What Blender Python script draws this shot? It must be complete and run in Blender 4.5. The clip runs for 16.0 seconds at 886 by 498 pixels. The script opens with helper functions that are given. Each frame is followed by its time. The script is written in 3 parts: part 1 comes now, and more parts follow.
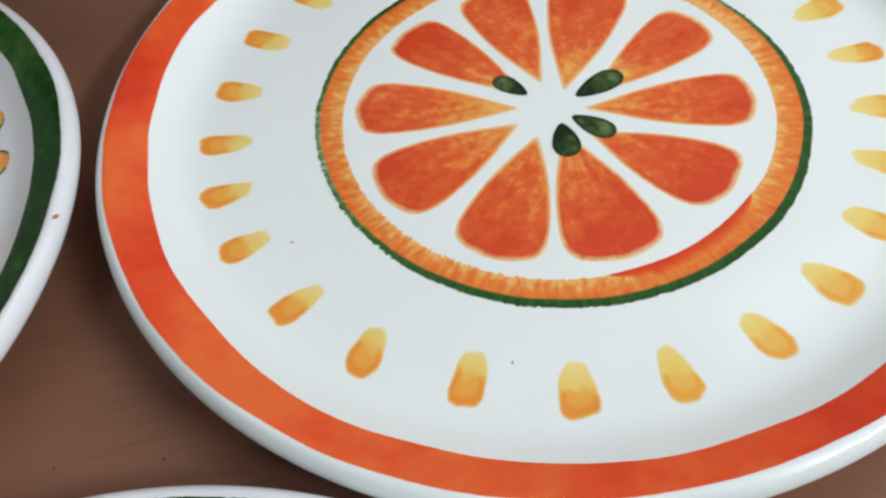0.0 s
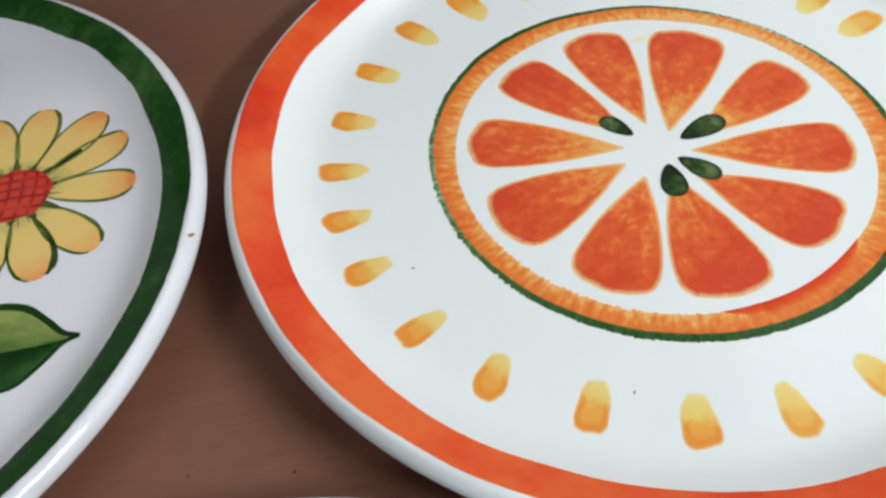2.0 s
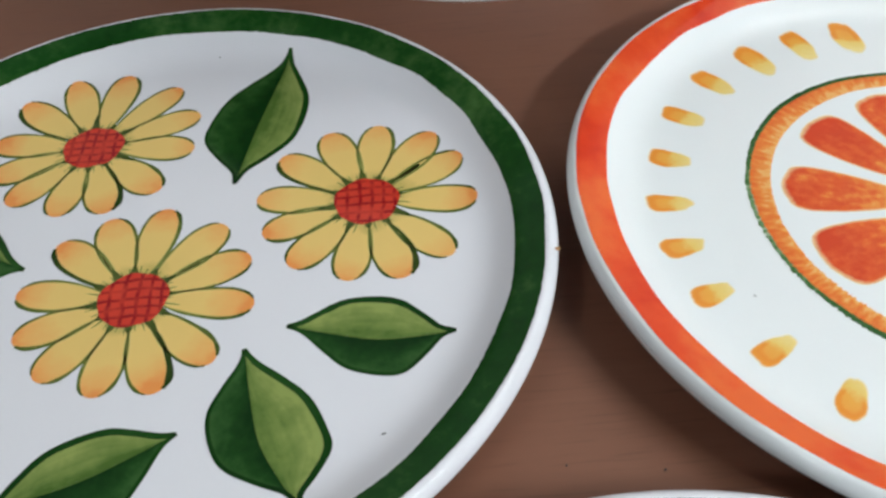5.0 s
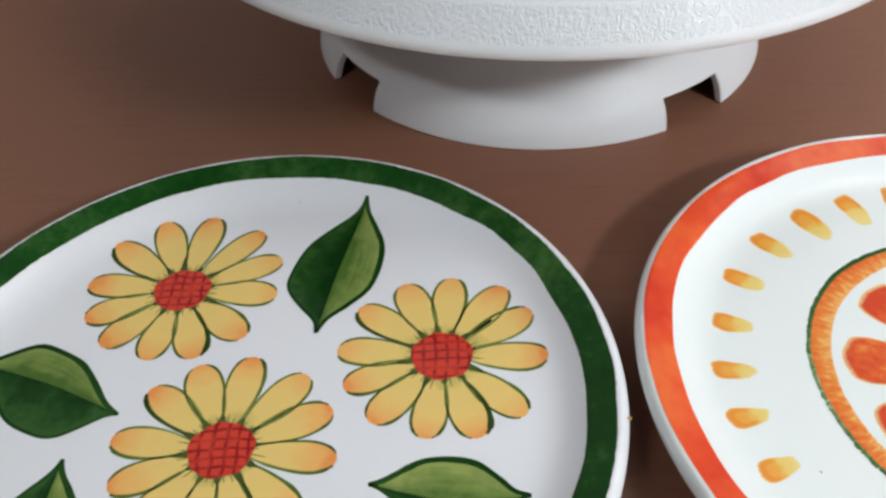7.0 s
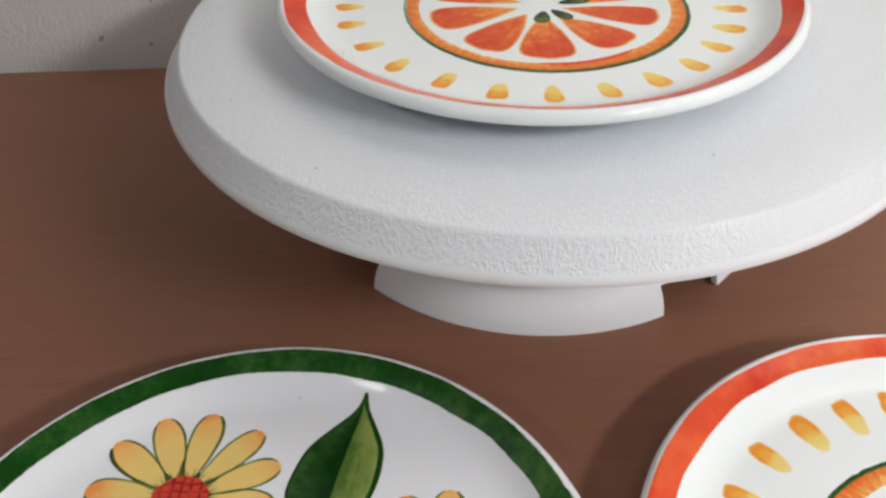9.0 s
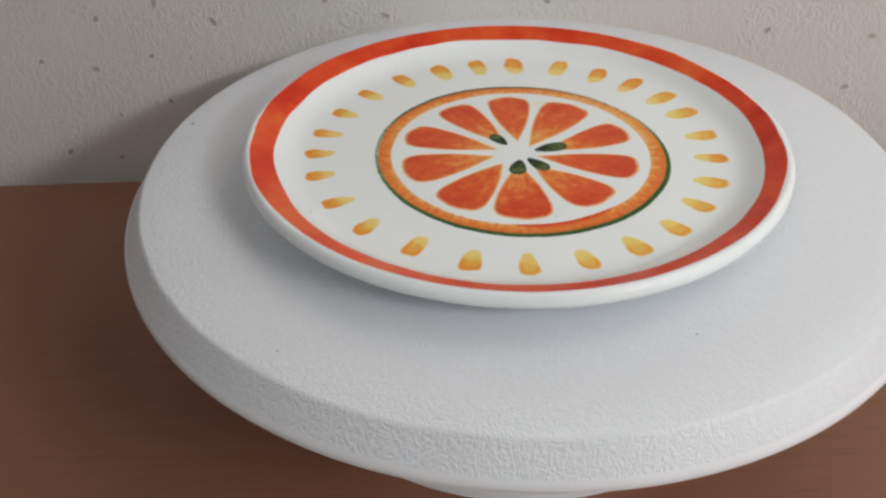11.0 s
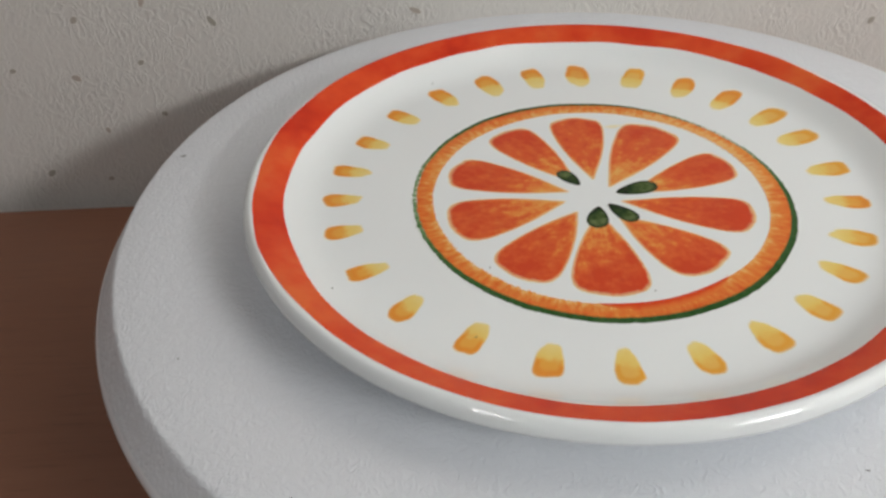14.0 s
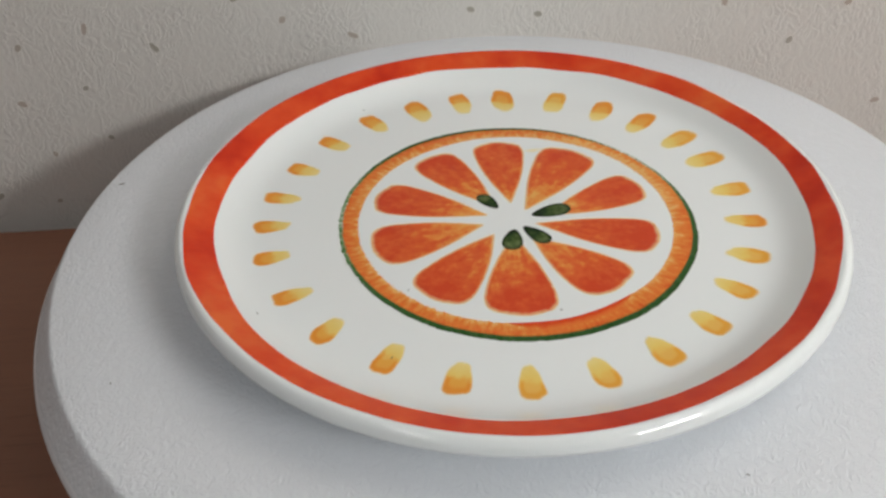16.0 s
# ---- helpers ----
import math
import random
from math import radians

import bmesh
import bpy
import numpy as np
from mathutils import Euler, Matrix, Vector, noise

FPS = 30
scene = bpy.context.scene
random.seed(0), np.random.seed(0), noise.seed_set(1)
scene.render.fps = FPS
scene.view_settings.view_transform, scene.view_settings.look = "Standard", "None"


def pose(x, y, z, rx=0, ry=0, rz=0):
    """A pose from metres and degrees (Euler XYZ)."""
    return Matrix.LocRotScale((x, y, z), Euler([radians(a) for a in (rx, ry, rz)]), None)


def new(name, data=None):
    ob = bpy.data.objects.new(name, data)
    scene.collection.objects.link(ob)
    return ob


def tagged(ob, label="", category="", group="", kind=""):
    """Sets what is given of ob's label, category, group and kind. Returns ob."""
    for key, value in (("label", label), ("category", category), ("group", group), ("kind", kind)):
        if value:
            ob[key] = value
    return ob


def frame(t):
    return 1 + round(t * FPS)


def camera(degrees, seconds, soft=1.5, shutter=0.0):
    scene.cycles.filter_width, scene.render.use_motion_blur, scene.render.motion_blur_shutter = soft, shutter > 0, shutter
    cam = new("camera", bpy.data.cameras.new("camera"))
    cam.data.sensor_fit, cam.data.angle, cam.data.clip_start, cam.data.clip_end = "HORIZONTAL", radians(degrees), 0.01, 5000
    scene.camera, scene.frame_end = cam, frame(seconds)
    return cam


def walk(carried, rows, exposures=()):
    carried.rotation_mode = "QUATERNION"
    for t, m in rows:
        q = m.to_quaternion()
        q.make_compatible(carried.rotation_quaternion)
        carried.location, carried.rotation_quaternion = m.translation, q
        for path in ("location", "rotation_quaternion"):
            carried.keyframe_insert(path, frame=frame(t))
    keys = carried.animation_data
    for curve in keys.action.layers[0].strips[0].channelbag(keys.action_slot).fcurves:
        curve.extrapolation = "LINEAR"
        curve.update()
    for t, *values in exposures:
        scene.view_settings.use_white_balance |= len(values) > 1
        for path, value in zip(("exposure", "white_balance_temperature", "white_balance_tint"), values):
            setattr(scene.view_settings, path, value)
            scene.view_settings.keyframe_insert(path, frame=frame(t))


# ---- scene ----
cam = camera(53.79, 16.0, soft=2.7)
PATH = [
    (0.0, pose(-0.0378, -0.1371, 0.1434, 37.11, 4.81, -11.09)),
    (0.5, pose(-0.0409, -0.1372, 0.1471, 37.56, 4.78, -10.70)),
    (1.0, pose(-0.0456, -0.1372, 0.1482, 38.28, 4.57, -10.22)),
    (1.5, pose(-0.0521, -0.1374, 0.1496, 38.71, 4.21, -9.62)),
    (2.0, pose(-0.0601, -0.1376, 0.1513, 39.09, 3.81, -9.03)),
    (2.5, pose(-0.0708, -0.1395, 0.1554, 39.35, 3.64, -8.19)),
    (3.0, pose(-0.0830, -0.1411, 0.1574, 39.85, 3.67, -7.26)),
    (3.5, pose(-0.0961, -0.1431, 0.1608, 40.51, 3.44, -6.40)),
    (4.0, pose(-0.1085, -0.1451, 0.1616, 40.97, 2.97, -5.84)),
    (4.2, pose(-0.1137, -0.1459, 0.1617, 41.13, 2.61, -5.56)),
    (6.3, pose(-0.1427, -0.1433, 0.1786, 45.10, 2.51, -1.86)),
    (6.5, pose(-0.1428, -0.1423, 0.1806, 45.71, 2.40, -1.74)),
    (7.0, pose(-0.1434, -0.1377, 0.1899, 47.09, 2.08, -1.58)),
    (7.5, pose(-0.1439, -0.1328, 0.1968, 48.26, 1.87, -1.40)),
    (8.0, pose(-0.1452, -0.1266, 0.2068, 49.34, 1.47, -1.28)),
    (8.5, pose(-0.1444, -0.1174, 0.2150, 50.23, 1.26, -1.22)),
    (9.0, pose(-0.1427, -0.1128, 0.2224, 51.79, 1.45, -1.31)),
    (9.5, pose(-0.1416, -0.1069, 0.2299, 52.84, 1.30, -1.62)),
    (10.0, pose(-0.1410, -0.1027, 0.2379, 53.81, 0.93, -1.83)),
    (10.2, pose(-0.1403, -0.0996, 0.2429, 54.30, 0.96, -1.65)),
    (12.3, pose(-0.1200, -0.0409, 0.2454, 55.07, 1.32, -3.53)),
    (12.5, pose(-0.1174, -0.0372, 0.2429, 54.92, 1.34, -3.71)),
    (13.0, pose(-0.1205, -0.0298, 0.2390, 54.69, 1.80, -3.41)),
    (13.5, pose(-0.1316, -0.0181, 0.2319, 54.06, 2.17, -2.60)),
    (14.0, pose(-0.1451, -0.0071, 0.2284, 53.26, 2.20, -1.49)),
    (14.5, pose(-0.1467, -0.0070, 0.2312, 52.96, 2.14, -1.08)),
    (15.0, pose(-0.1457, -0.0069, 0.2351, 52.92, 2.06, -1.57)),
    (15.5, pose(-0.1364, -0.0118, 0.2373, 53.25, 2.05, -2.74)),
    (16.0, pose(-0.1308, -0.0151, 0.2401, 53.43, 1.94, -3.55)),
]

EXPOSURES = [(0.0, -0.18, 6400, 8), (2.0, -0.12, 6400, 8), (4.2, -0.04, 6350, 8), (6.3, 0.03, 6400, 8), (8.5, 0.10, 6750, 11), (9.5, -0.13, 6850, 12), (10.2, -0.26, 6850, 12), (12.3, -0.26, 6850, 11), (15.0, -0.26, 6900, 12), (16.0, -0.26, 6900, 11)]
walk(cam, PATH, EXPOSURES)

# ---------------------------------------------------------------- light
world = bpy.data.worlds.new("world")
scene.world = world
world.use_nodes = True
world.node_tree.nodes["Background"].inputs["Color"].default_value = (0.95, 0.98, 1.0, 1)
world.node_tree.nodes["Background"].inputs["Strength"].default_value = 0.010


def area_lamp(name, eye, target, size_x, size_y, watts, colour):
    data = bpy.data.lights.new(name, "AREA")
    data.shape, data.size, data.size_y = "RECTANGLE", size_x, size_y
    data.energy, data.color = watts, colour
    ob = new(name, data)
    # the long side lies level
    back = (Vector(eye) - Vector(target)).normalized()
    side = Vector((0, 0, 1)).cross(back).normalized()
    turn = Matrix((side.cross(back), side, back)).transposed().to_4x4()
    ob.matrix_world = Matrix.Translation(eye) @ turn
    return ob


# the room's lamps, set by rim streaks and shadows; three added fills among them
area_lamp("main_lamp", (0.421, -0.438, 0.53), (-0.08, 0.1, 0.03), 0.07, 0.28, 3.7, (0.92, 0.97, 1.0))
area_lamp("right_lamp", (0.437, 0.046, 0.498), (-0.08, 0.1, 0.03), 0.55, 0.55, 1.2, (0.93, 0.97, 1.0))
# added broad fill from the front, no known lamp
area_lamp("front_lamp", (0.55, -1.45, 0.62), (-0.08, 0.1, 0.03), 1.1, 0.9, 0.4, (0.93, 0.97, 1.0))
# added fill that brightens wall and turntable from above, no known lamp
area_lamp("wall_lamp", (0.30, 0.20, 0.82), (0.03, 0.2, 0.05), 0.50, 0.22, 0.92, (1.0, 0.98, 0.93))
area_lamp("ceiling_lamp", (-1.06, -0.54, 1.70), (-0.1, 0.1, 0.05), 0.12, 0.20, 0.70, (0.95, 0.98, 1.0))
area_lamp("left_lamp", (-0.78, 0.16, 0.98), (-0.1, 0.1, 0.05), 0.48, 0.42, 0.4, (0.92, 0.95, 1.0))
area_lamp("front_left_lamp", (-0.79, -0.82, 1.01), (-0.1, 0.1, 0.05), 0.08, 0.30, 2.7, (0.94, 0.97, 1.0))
# added fill that lifts the right side of the wall, no known lamp
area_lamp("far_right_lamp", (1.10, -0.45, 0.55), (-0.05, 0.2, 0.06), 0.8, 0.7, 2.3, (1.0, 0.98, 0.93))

TABLE_Z, TABLE_BACK, WALL_Y = 0.001, 0.3450, 0.3545


# ---------------------------------------------------------------- materials
class Nodes:
    """Short hand for building one node material."""

    def __init__(self, name, rough=0.5, spec=0.5):
        self.mat = bpy.data.materials.new(name)
        self.mat.use_nodes = True
        self.tree = self.mat.node_tree
        self.bsdf = self.tree.nodes["Principled BSDF"]
        self.bsdf.inputs["Roughness"].default_value = rough
        self.bsdf.inputs["Specular IOR Level"].default_value = spec

    def node(self, kind, **inputs):
        n = self.tree.nodes.new(kind)
        for key, value in inputs.items():
            self.put(n.inputs[key.replace("_", " ")], value)
        return n

    def put(self, socket, value):
        if isinstance(value, bpy.types.NodeSocket):
            self.tree.links.new(value, socket)
        else:
            socket.default_value = value

    def coords(self, scale=(1, 1, 1), kind="Object"):
        m = self.node("ShaderNodeMapping")
        self.put(m.inputs["Vector"], self.node("ShaderNodeTexCoord").outputs[kind])
        m.inputs["Scale"].default_value = scale
        return m.outputs["Vector"]

    def noise(self, vector, scale, detail=4.0, rough=0.55, distort=0.0):
        n = self.node("ShaderNodeTexNoise", Vector=vector, Scale=scale, Detail=detail, Roughness=rough, Distortion=distort)
        return n.outputs["Fac"]

    def ramp(self, fac, *stops):
        r = self.node("ShaderNodeValToRGB")
        self.put(r.inputs["Fac"], fac)
        e = r.color_ramp.elements
        while len(e) < len(stops):
            e.new(0.5)
        for el, (at, col) in zip(e, stops):
            el.position = at
            el.color = (*col, 1) if len(col) == 3 else col
        return r.outputs["Color"]

    def mix(self, fac, a, b, mode="MIX"):
        m = self.node("ShaderNodeMix")
        m.data_type, m.blend_type = "RGBA", mode
        for socket, value in ((m.inputs[0], fac), (m.inputs[6], a), (m.inputs[7], b)):
            self.put(socket, (*value, 1) if isinstance(value, tuple) and len(value) == 3 else value)
        return m.outputs[2]

    def maths(self, op, a, b=0.0):
        m = self.node("ShaderNodeMath")
        m.operation = op
        self.put(m.inputs[0], a)
        self.put(m.inputs[1], b)
        return m.outputs[0]

    def uv(self):
        s = self.node("ShaderNodeSeparateXYZ", Vector=self.node("ShaderNodeTexCoord").outputs["UV"])
        return s.outputs["X"], s.outputs["Y"]

    def rand(self):
        return self.node("ShaderNodeObjectInfo").outputs["Random"]

    def bump(self, height, strength, distance):
        b = self.node("ShaderNodeBump", Height=height, Strength=strength, Distance=distance)
        self.put(self.bsdf.inputs["Normal"], b.outputs["Normal"])

    def colour(self, value):
        self.put(self.bsdf.inputs["Base Color"], (*value, 1) if isinstance(value, tuple) else value)
        return self.mat


def grey(v):
    return (v, v, v)


def make_glaze(name, low, high):
    m = Nodes(name, rough=0.035, spec=0.5)
    c = m.coords()
    spots = m.ramp(m.noise(c, 160, 2), (0.0, grey(0)), (0.78, grey(0)), (0.82, grey(1)))
    tone = m.mix(m.noise(c, 14, 3), low, high)
    m.bump(m.noise(c, 45, 2), 0.08, 0.0006)
    return m.colour(m.mix(m.maths("MULTIPLY", spots, 0.05), tone, (0.55, 0.52, 0.45)))


def make_paint(name, stops, along_noise=0.25, edge=None, grain=0.5, grain_scale=420, wash=55, rough=0.07, streak=None, edge_from=0.90, pool=None, spread=1.0, rays=0.0):
    """Under-glaze paint: a colour run along the stroke, blotchy washes and fine grain, with a thinner edge."""
    m = Nodes(name, rough=rough, spec=0.17)
    c = m.coords()
    u, v = m.uv()
    blot = m.noise(c, wash, 3, 0.6)
    fine = m.noise(c, grain_scale, 3, 0.65)
    at = m.maths("ADD", m.maths("MULTIPLY", u, spread), m.maths("MULTIPLY", m.maths("SUBTRACT", blot, 0.5), along_noise * 4))
    at = m.maths("ADD", at, m.maths("MULTIPLY", m.maths("SUBTRACT", m.rand(), 0.5), along_noise))
    at = m.maths("ADD", at, m.maths("MULTIPLY", m.maths("SUBTRACT", fine, 0.5), grain))
    if streak:
        across, along, amount = streak
        lie = m.node("ShaderNodeCombineXYZ", X=m.maths("MULTIPLY", u, across), Y=m.maths("MULTIPLY", v, along))
        at = m.maths("ADD", at, m.maths("MULTIPLY", m.maths("SUBTRACT", m.noise(lie.outputs["Vector"], 1.0, 2, 0.5), 0.5), amount))
    if rays:
        # brush streaks that run out from the middle of the plate
        sep = m.node("ShaderNodeSeparateXYZ", Vector=c)
        x, y = sep.outputs["X"], m.maths("ADD", sep.outputs["Y"], 0.0032)
        out = m.maths("SQRT", m.maths("ADD", m.maths("MULTIPLY", x, x), m.maths("MULTIPLY", y, y)))
        lie = m.node("ShaderNodeCombineXYZ", X=m.maths("MULTIPLY", m.maths("ARCTAN2", y, x), 9.0), Y=m.maths("MULTIPLY", out, 90.0))
        at = m.maths("ADD", at, m.maths("MULTIPLY", m.maths("SUBTRACT", m.noise(lie.outputs["Vector"], 1.0, 3, 0.6), 0.5), rays))
    col = m.ramp(at, *stops)
    ragged = m.maths("ADD", v, m.maths("MULTIPLY", m.maths("SUBTRACT", fine, 0.5), 0.12))
    if pool:
        # wet paint gathers in a darker line near the edge of the wide end
        ring = m.ramp(m.maths("ADD", ragged, m.maths("MULTIPLY", m.maths("SUBTRACT", blot, 0.5), 0.5)), (0.50, grey(0)), (0.72, grey(1)), (0.88, grey(0.5)))
        wide = m.ramp(at, (0.40, grey(0)), (0.58, grey(1)))
        col = m.mix(m.mix(1.0, ring, wide, "MULTIPLY"), col, pool)
    if edge:
        rim = m.ramp(ragged, (edge_from, grey(0)), (0.995, grey(1)))
        col = m.mix(rim, col, edge)
    return m.colour(col)


def make_centre():
    m = Nodes("daisy_centre_paint", rough=0.07, spec=0.38)
    c = m.coords()
    warp = m.noise(c, 90, 2)
    sep = m.node("ShaderNodeSeparateXYZ", Vector=c)
    lines = []
    for axis, waves in (("X", 2050.0), ("Y", 2250.0)):
        w = m.maths("SINE", m.maths("ADD", m.maths("MULTIPLY", sep.outputs[axis], waves), m.maths("MULTIPLY", warp, 7.0)))
        lines.append(m.ramp(w, (0.35, grey(0)), (0.90, grey(1))))
    grid = m.mix(1.0, lines[0], lines[1], "LIGHTEN")
    faint = m.ramp(m.noise(c, 210, 2), (0.36, grey(0.25)), (0.56, grey(0.95)))
    base = m.mix(m.noise(c, 150, 3), (0.58, 0.028, 0.018), (0.74, 0.066, 0.028))
    return m.colour(m.mix(m.mix(1.0, grid, faint, "MULTIPLY"), base, (0.27, 0.006, 0.010)))


def make_wood():
    m = Nodes("brown_wood_laminate", rough=0.45, spec=0.3)
    c = m.coords((1.6, 26, 26))
    grain = m.noise(c, 9, 6, 0.6, 0.5)
    broad = m.noise(m.coords((0.8, 5, 5)), 3, 3)
    pores = m.ramp(m.noise(m.coords((12, 260, 260)), 4, 2), (0.30, grey(1)), (0.42, grey(0)))
    col = m.mix(grain, (0.208, 0.091, 0.055), (0.290, 0.136, 0.085))
    col = m.mix(m.maths("MULTIPLY", broad, 0.5), col, (0.222, 0.090, 0.055))
    col = m.mix(m.maths("MULTIPLY", pores, 0.22), col, (0.080, 0.040, 0.028))
    m.bump(grain, 0.06, 0.0005)
    m.put(m.bsdf.inputs["Roughness"], m.ramp(grain, (0.3, grey(0.40)), (0.7, grey(0.52))))
    return m.colour(col)


def make_wallpaper():
    m = Nodes("embossed_wallpaper", rough=0.7, spec=0.3)
    strokes = m.noise(m.coords((230, 230, 150)), 1, 3, 0.5, 1.2)
    ridges = m.ramp(strokes, (0.38, grey(0)), (0.50, grey(1)), (0.62, grey(0)))
    patchy = m.ramp(m.noise(m.coords((45, 45, 30)), 1, 2), (0.40, grey(0.25)), (0.62, grey(1)))
    fine = m.noise(m.coords((800, 800, 800)), 1, 2)
    m.bump(m.maths("ADD", m.mix(1.0, ridges, patchy, "MULTIPLY"), m.maths("MULTIPLY", fine, 0.15)), 0.56, 0.0007)
    tone = m.mix(m.noise(m.coords((9, 9, 9)), 1, 3), (0.73, 0.705, 0.67), (0.785, 0.765, 0.73))
    return m.colour(m.mix(m.maths("MULTIPLY", ridges, 0.10), tone, (0.82, 0.79, 0.74)))


def make_embossed_plastic():
    m = Nodes("embossed_white_plastic", rough=0.25, spec=0.5)
    c = m.coords((1, 1, 1))
    cell = m.noise(m.coords((1.1, 0.95, 0.6)), 400, 3, 0.55, 0.9)
    ridges = m.ramp(cell, (0.34, grey(0)), (0.47, grey(1)), (0.60, grey(0.1)))
    m.bump(m.maths("ADD", m.maths("MULTIPLY", ridges, 0.7), m.maths("MULTIPLY", m.noise(c, 800, 2), 0.12)), 0.42, 0.00075)
    dirt = m.ramp(m.noise(c, 60, 4), (0.70, grey(0)), (0.85, grey(1)))
    return m.colour(m.mix(m.maths("MULTIPLY", dirt, 0.06), (0.80, 0.825, 0.865), (0.62, 0.60, 0.58)))


def make_plain(name, col, rough, spec=0.4, vary=0.08, scale=12):
    m = Nodes(name, rough=rough, spec=spec)
    dark = tuple(x * (1 - vary) for x in col)
    light = tuple(min(1.0, x * (1 + vary)) for x in col)
    m.bump(m.noise(m.coords(), scale * 20, 3), 0.05, 0.0005)
    return m.colour(m.mix(m.noise(m.coords(), scale, 4), dark, light))


def make_fleck():
    m = Nodes("wallpaper_fleck", rough=0.8, spec=0.2)
    col = m.ramp(m.rand(), (0.0, (0.31, 0.29, 0.24)), (0.35, (0.34, 0.31, 0.26)), (0.6, (0.50, 0.40, 0.35)), (0.8, (0.53, 0.41, 0.37)), (1.0, (0.40, 0.35, 0.26)))
    return m.colour(m.mix(m.noise(m.coords(), 500, 3), col, (0.55, 0.51, 0.45)))


GLAZE = make_glaze("white_glaze", (0.855, 0.895, 0.90), (0.875, 0.915, 0.915))
# bluish shade and reflected sky on the green-rimmed plates, put into the glaze colour
SHADE_COOLED_GLAZE = make_glaze("shade_cooled_white_glaze", (0.825, 0.83, 0.875), (0.85, 0.855, 0.895))
SEGMENT = make_paint("orange_segment_paint", [(0.0, (0.87, 0.46, 0.12)), (0.28, (0.85, 0.29, 0.062)), (0.56, (0.78, 0.135, 0.031)), (1.0, (0.68, 0.066, 0.020))], 0.30, edge=(0.87, 0.64, 0.33), grain=0.8, grain_scale=560, edge_from=0.90, wash=70, spread=0.96, rays=1.0)
PEEL = make_paint("orange_peel_paint", [(0.0, (0.87, 0.46, 0.15)), (0.12, (0.85, 0.33, 0.075)), (0.35, (0.82, 0.235, 0.044)), (0.65, (0.79, 0.17, 0.030)), (0.95, (0.72, 0.10, 0.020))], 0.14, grain=0.6, grain_scale=620, streak=(1.4, 210.0, 1.5), spread=0.6)
RED_STROKE = make_paint("red_stroke_paint", [(0.0, (0.70, 0.045, 0.012)), (0.5, (0.76, 0.085, 0.018)), (1.0, (0.82, 0.20, 0.036))], 0.16, grain=0.5, grain_scale=620)
RIND = make_paint("green_rind_paint", [(0.0, (0.60, 0.68, 0.56)), (0.16, (0.19, 0.31, 0.14)), (0.42, (0.060, 0.15, 0.042)), (1.0, (0.016, 0.075, 0.013))], 0.10, grain=0.6, grain_scale=700, streak=(1.5, 330.0, 0.9))
DROP = make_paint("orange_drop_paint", [(0.0, (0.88, 0.73, 0.29)), (0.38, (0.87, 0.63, 0.18)), (0.53, (0.86, 0.42, 0.075)), (1.0, (0.85, 0.35, 0.055))], 0.12, edge=(0.85, 0.76, 0.54), grain=0.26, wash=110, edge_from=0.89, pool=(0.84, 0.30, 0.040))
DROP_PALE = make_paint("yellow_drop_paint", [(0.0, (0.88, 0.73, 0.28)), (0.40, (0.87, 0.63, 0.17)), (0.58, (0.86, 0.50, 0.11)), (1.0, (0.86, 0.47, 0.10))], 0.14, edge=(0.85, 0.79, 0.60), grain=0.24, wash=110, edge_from=0.88, pool=(0.85, 0.39, 0.055))
SEED = make_paint("seed_green_paint", [(0.0, (0.006, 0.022, 0.005)), (0.3, (0.018, 0.048, 0.010)), (0.6, (0.045, 0.085, 0.018)), (1.0, (0.13, 0.18, 0.065))], 0.40, edge=(0.004, 0.016, 0.004), wash=260, grain=1.2, grain_scale=500, edge_from=0.62)
SMEAR = make_paint("yellow_smear_paint", [(0.0, (0.85, 0.82, 0.66)), (1.0, (0.86, 0.78, 0.50))], 0.3, edge=(0.85, 0.86, 0.82), edge_from=0.3)
RIM_ORANGE = make_paint("orange_rim_paint", [(0.15, (0.83, 0.15, 0.036)), (0.40, (0.79, 0.086, 0.022)), (0.65, (0.71, 0.050, 0.015)), (0.95, (0.58, 0.028, 0.011))], 0.42, grain=0.35, grain_scale=240, wash=34, streak=(0.0, 18.0, 0.75))
RIM_GREEN = make_paint("green_rim_paint", [(0.0, (0.055, 0.140, 0.034)), (0.40, (0.011, 0.064, 0.010)), (1.0, (0.003, 0.030, 0.004))], 0.3, grain=0.6, grain_scale=330, wash=34, streak=(0.0, 60.0, 0.5))
PETAL = make_paint("yellow_petal_paint", [(0.0, (0.60, 0.47, 0.14)), (0.15, (0.84, 0.61, 0.20)), (0.58, (0.87, 0.61, 0.20)), (0.86, (0.89, 0.48, 0.15)), (1.0, (0.88, 0.34, 0.09))], 0.14, grain=0.16, wash=75)
LEAF_DARK = make_paint("dark_leaf_paint", [(0.0, (0.034, 0.105, 0.024)), (0.5, (0.011, 0.056, 0.009)), (1.0, (0.003, 0.030, 0.004))], 0.28, grain=0.9, grain_scale=340, wash=120)
LEAF_LIGHT = make_paint("light_leaf_paint", [(0.0, (0.075, 0.145, 0.026)), (0.4, (0.160, 0.235, 0.055)), (0.65, (0.20, 0.275, 0.070)), (1.0, (0.29, 0.36, 0.10))], 0.30, grain=0.35, wash=150, streak=(6.0, 3.0, 0.7))
OUTLINE = make_paint("leaf_outline_paint", [(0.0, (0.022, 0.085, 0.015)), (0.5, (0.008, 0.050, 0.006)), (1.0, (0.004, 0.030, 0.004))], 0.2)
PETAL_LINE = make_paint("petal_line_paint", [(0.0, (0.30, 0.32, 0.09)), (0.5, (0.16, 0.20, 0.045)), (1.0, (0.045, 0.085, 0.015))], 0.25)
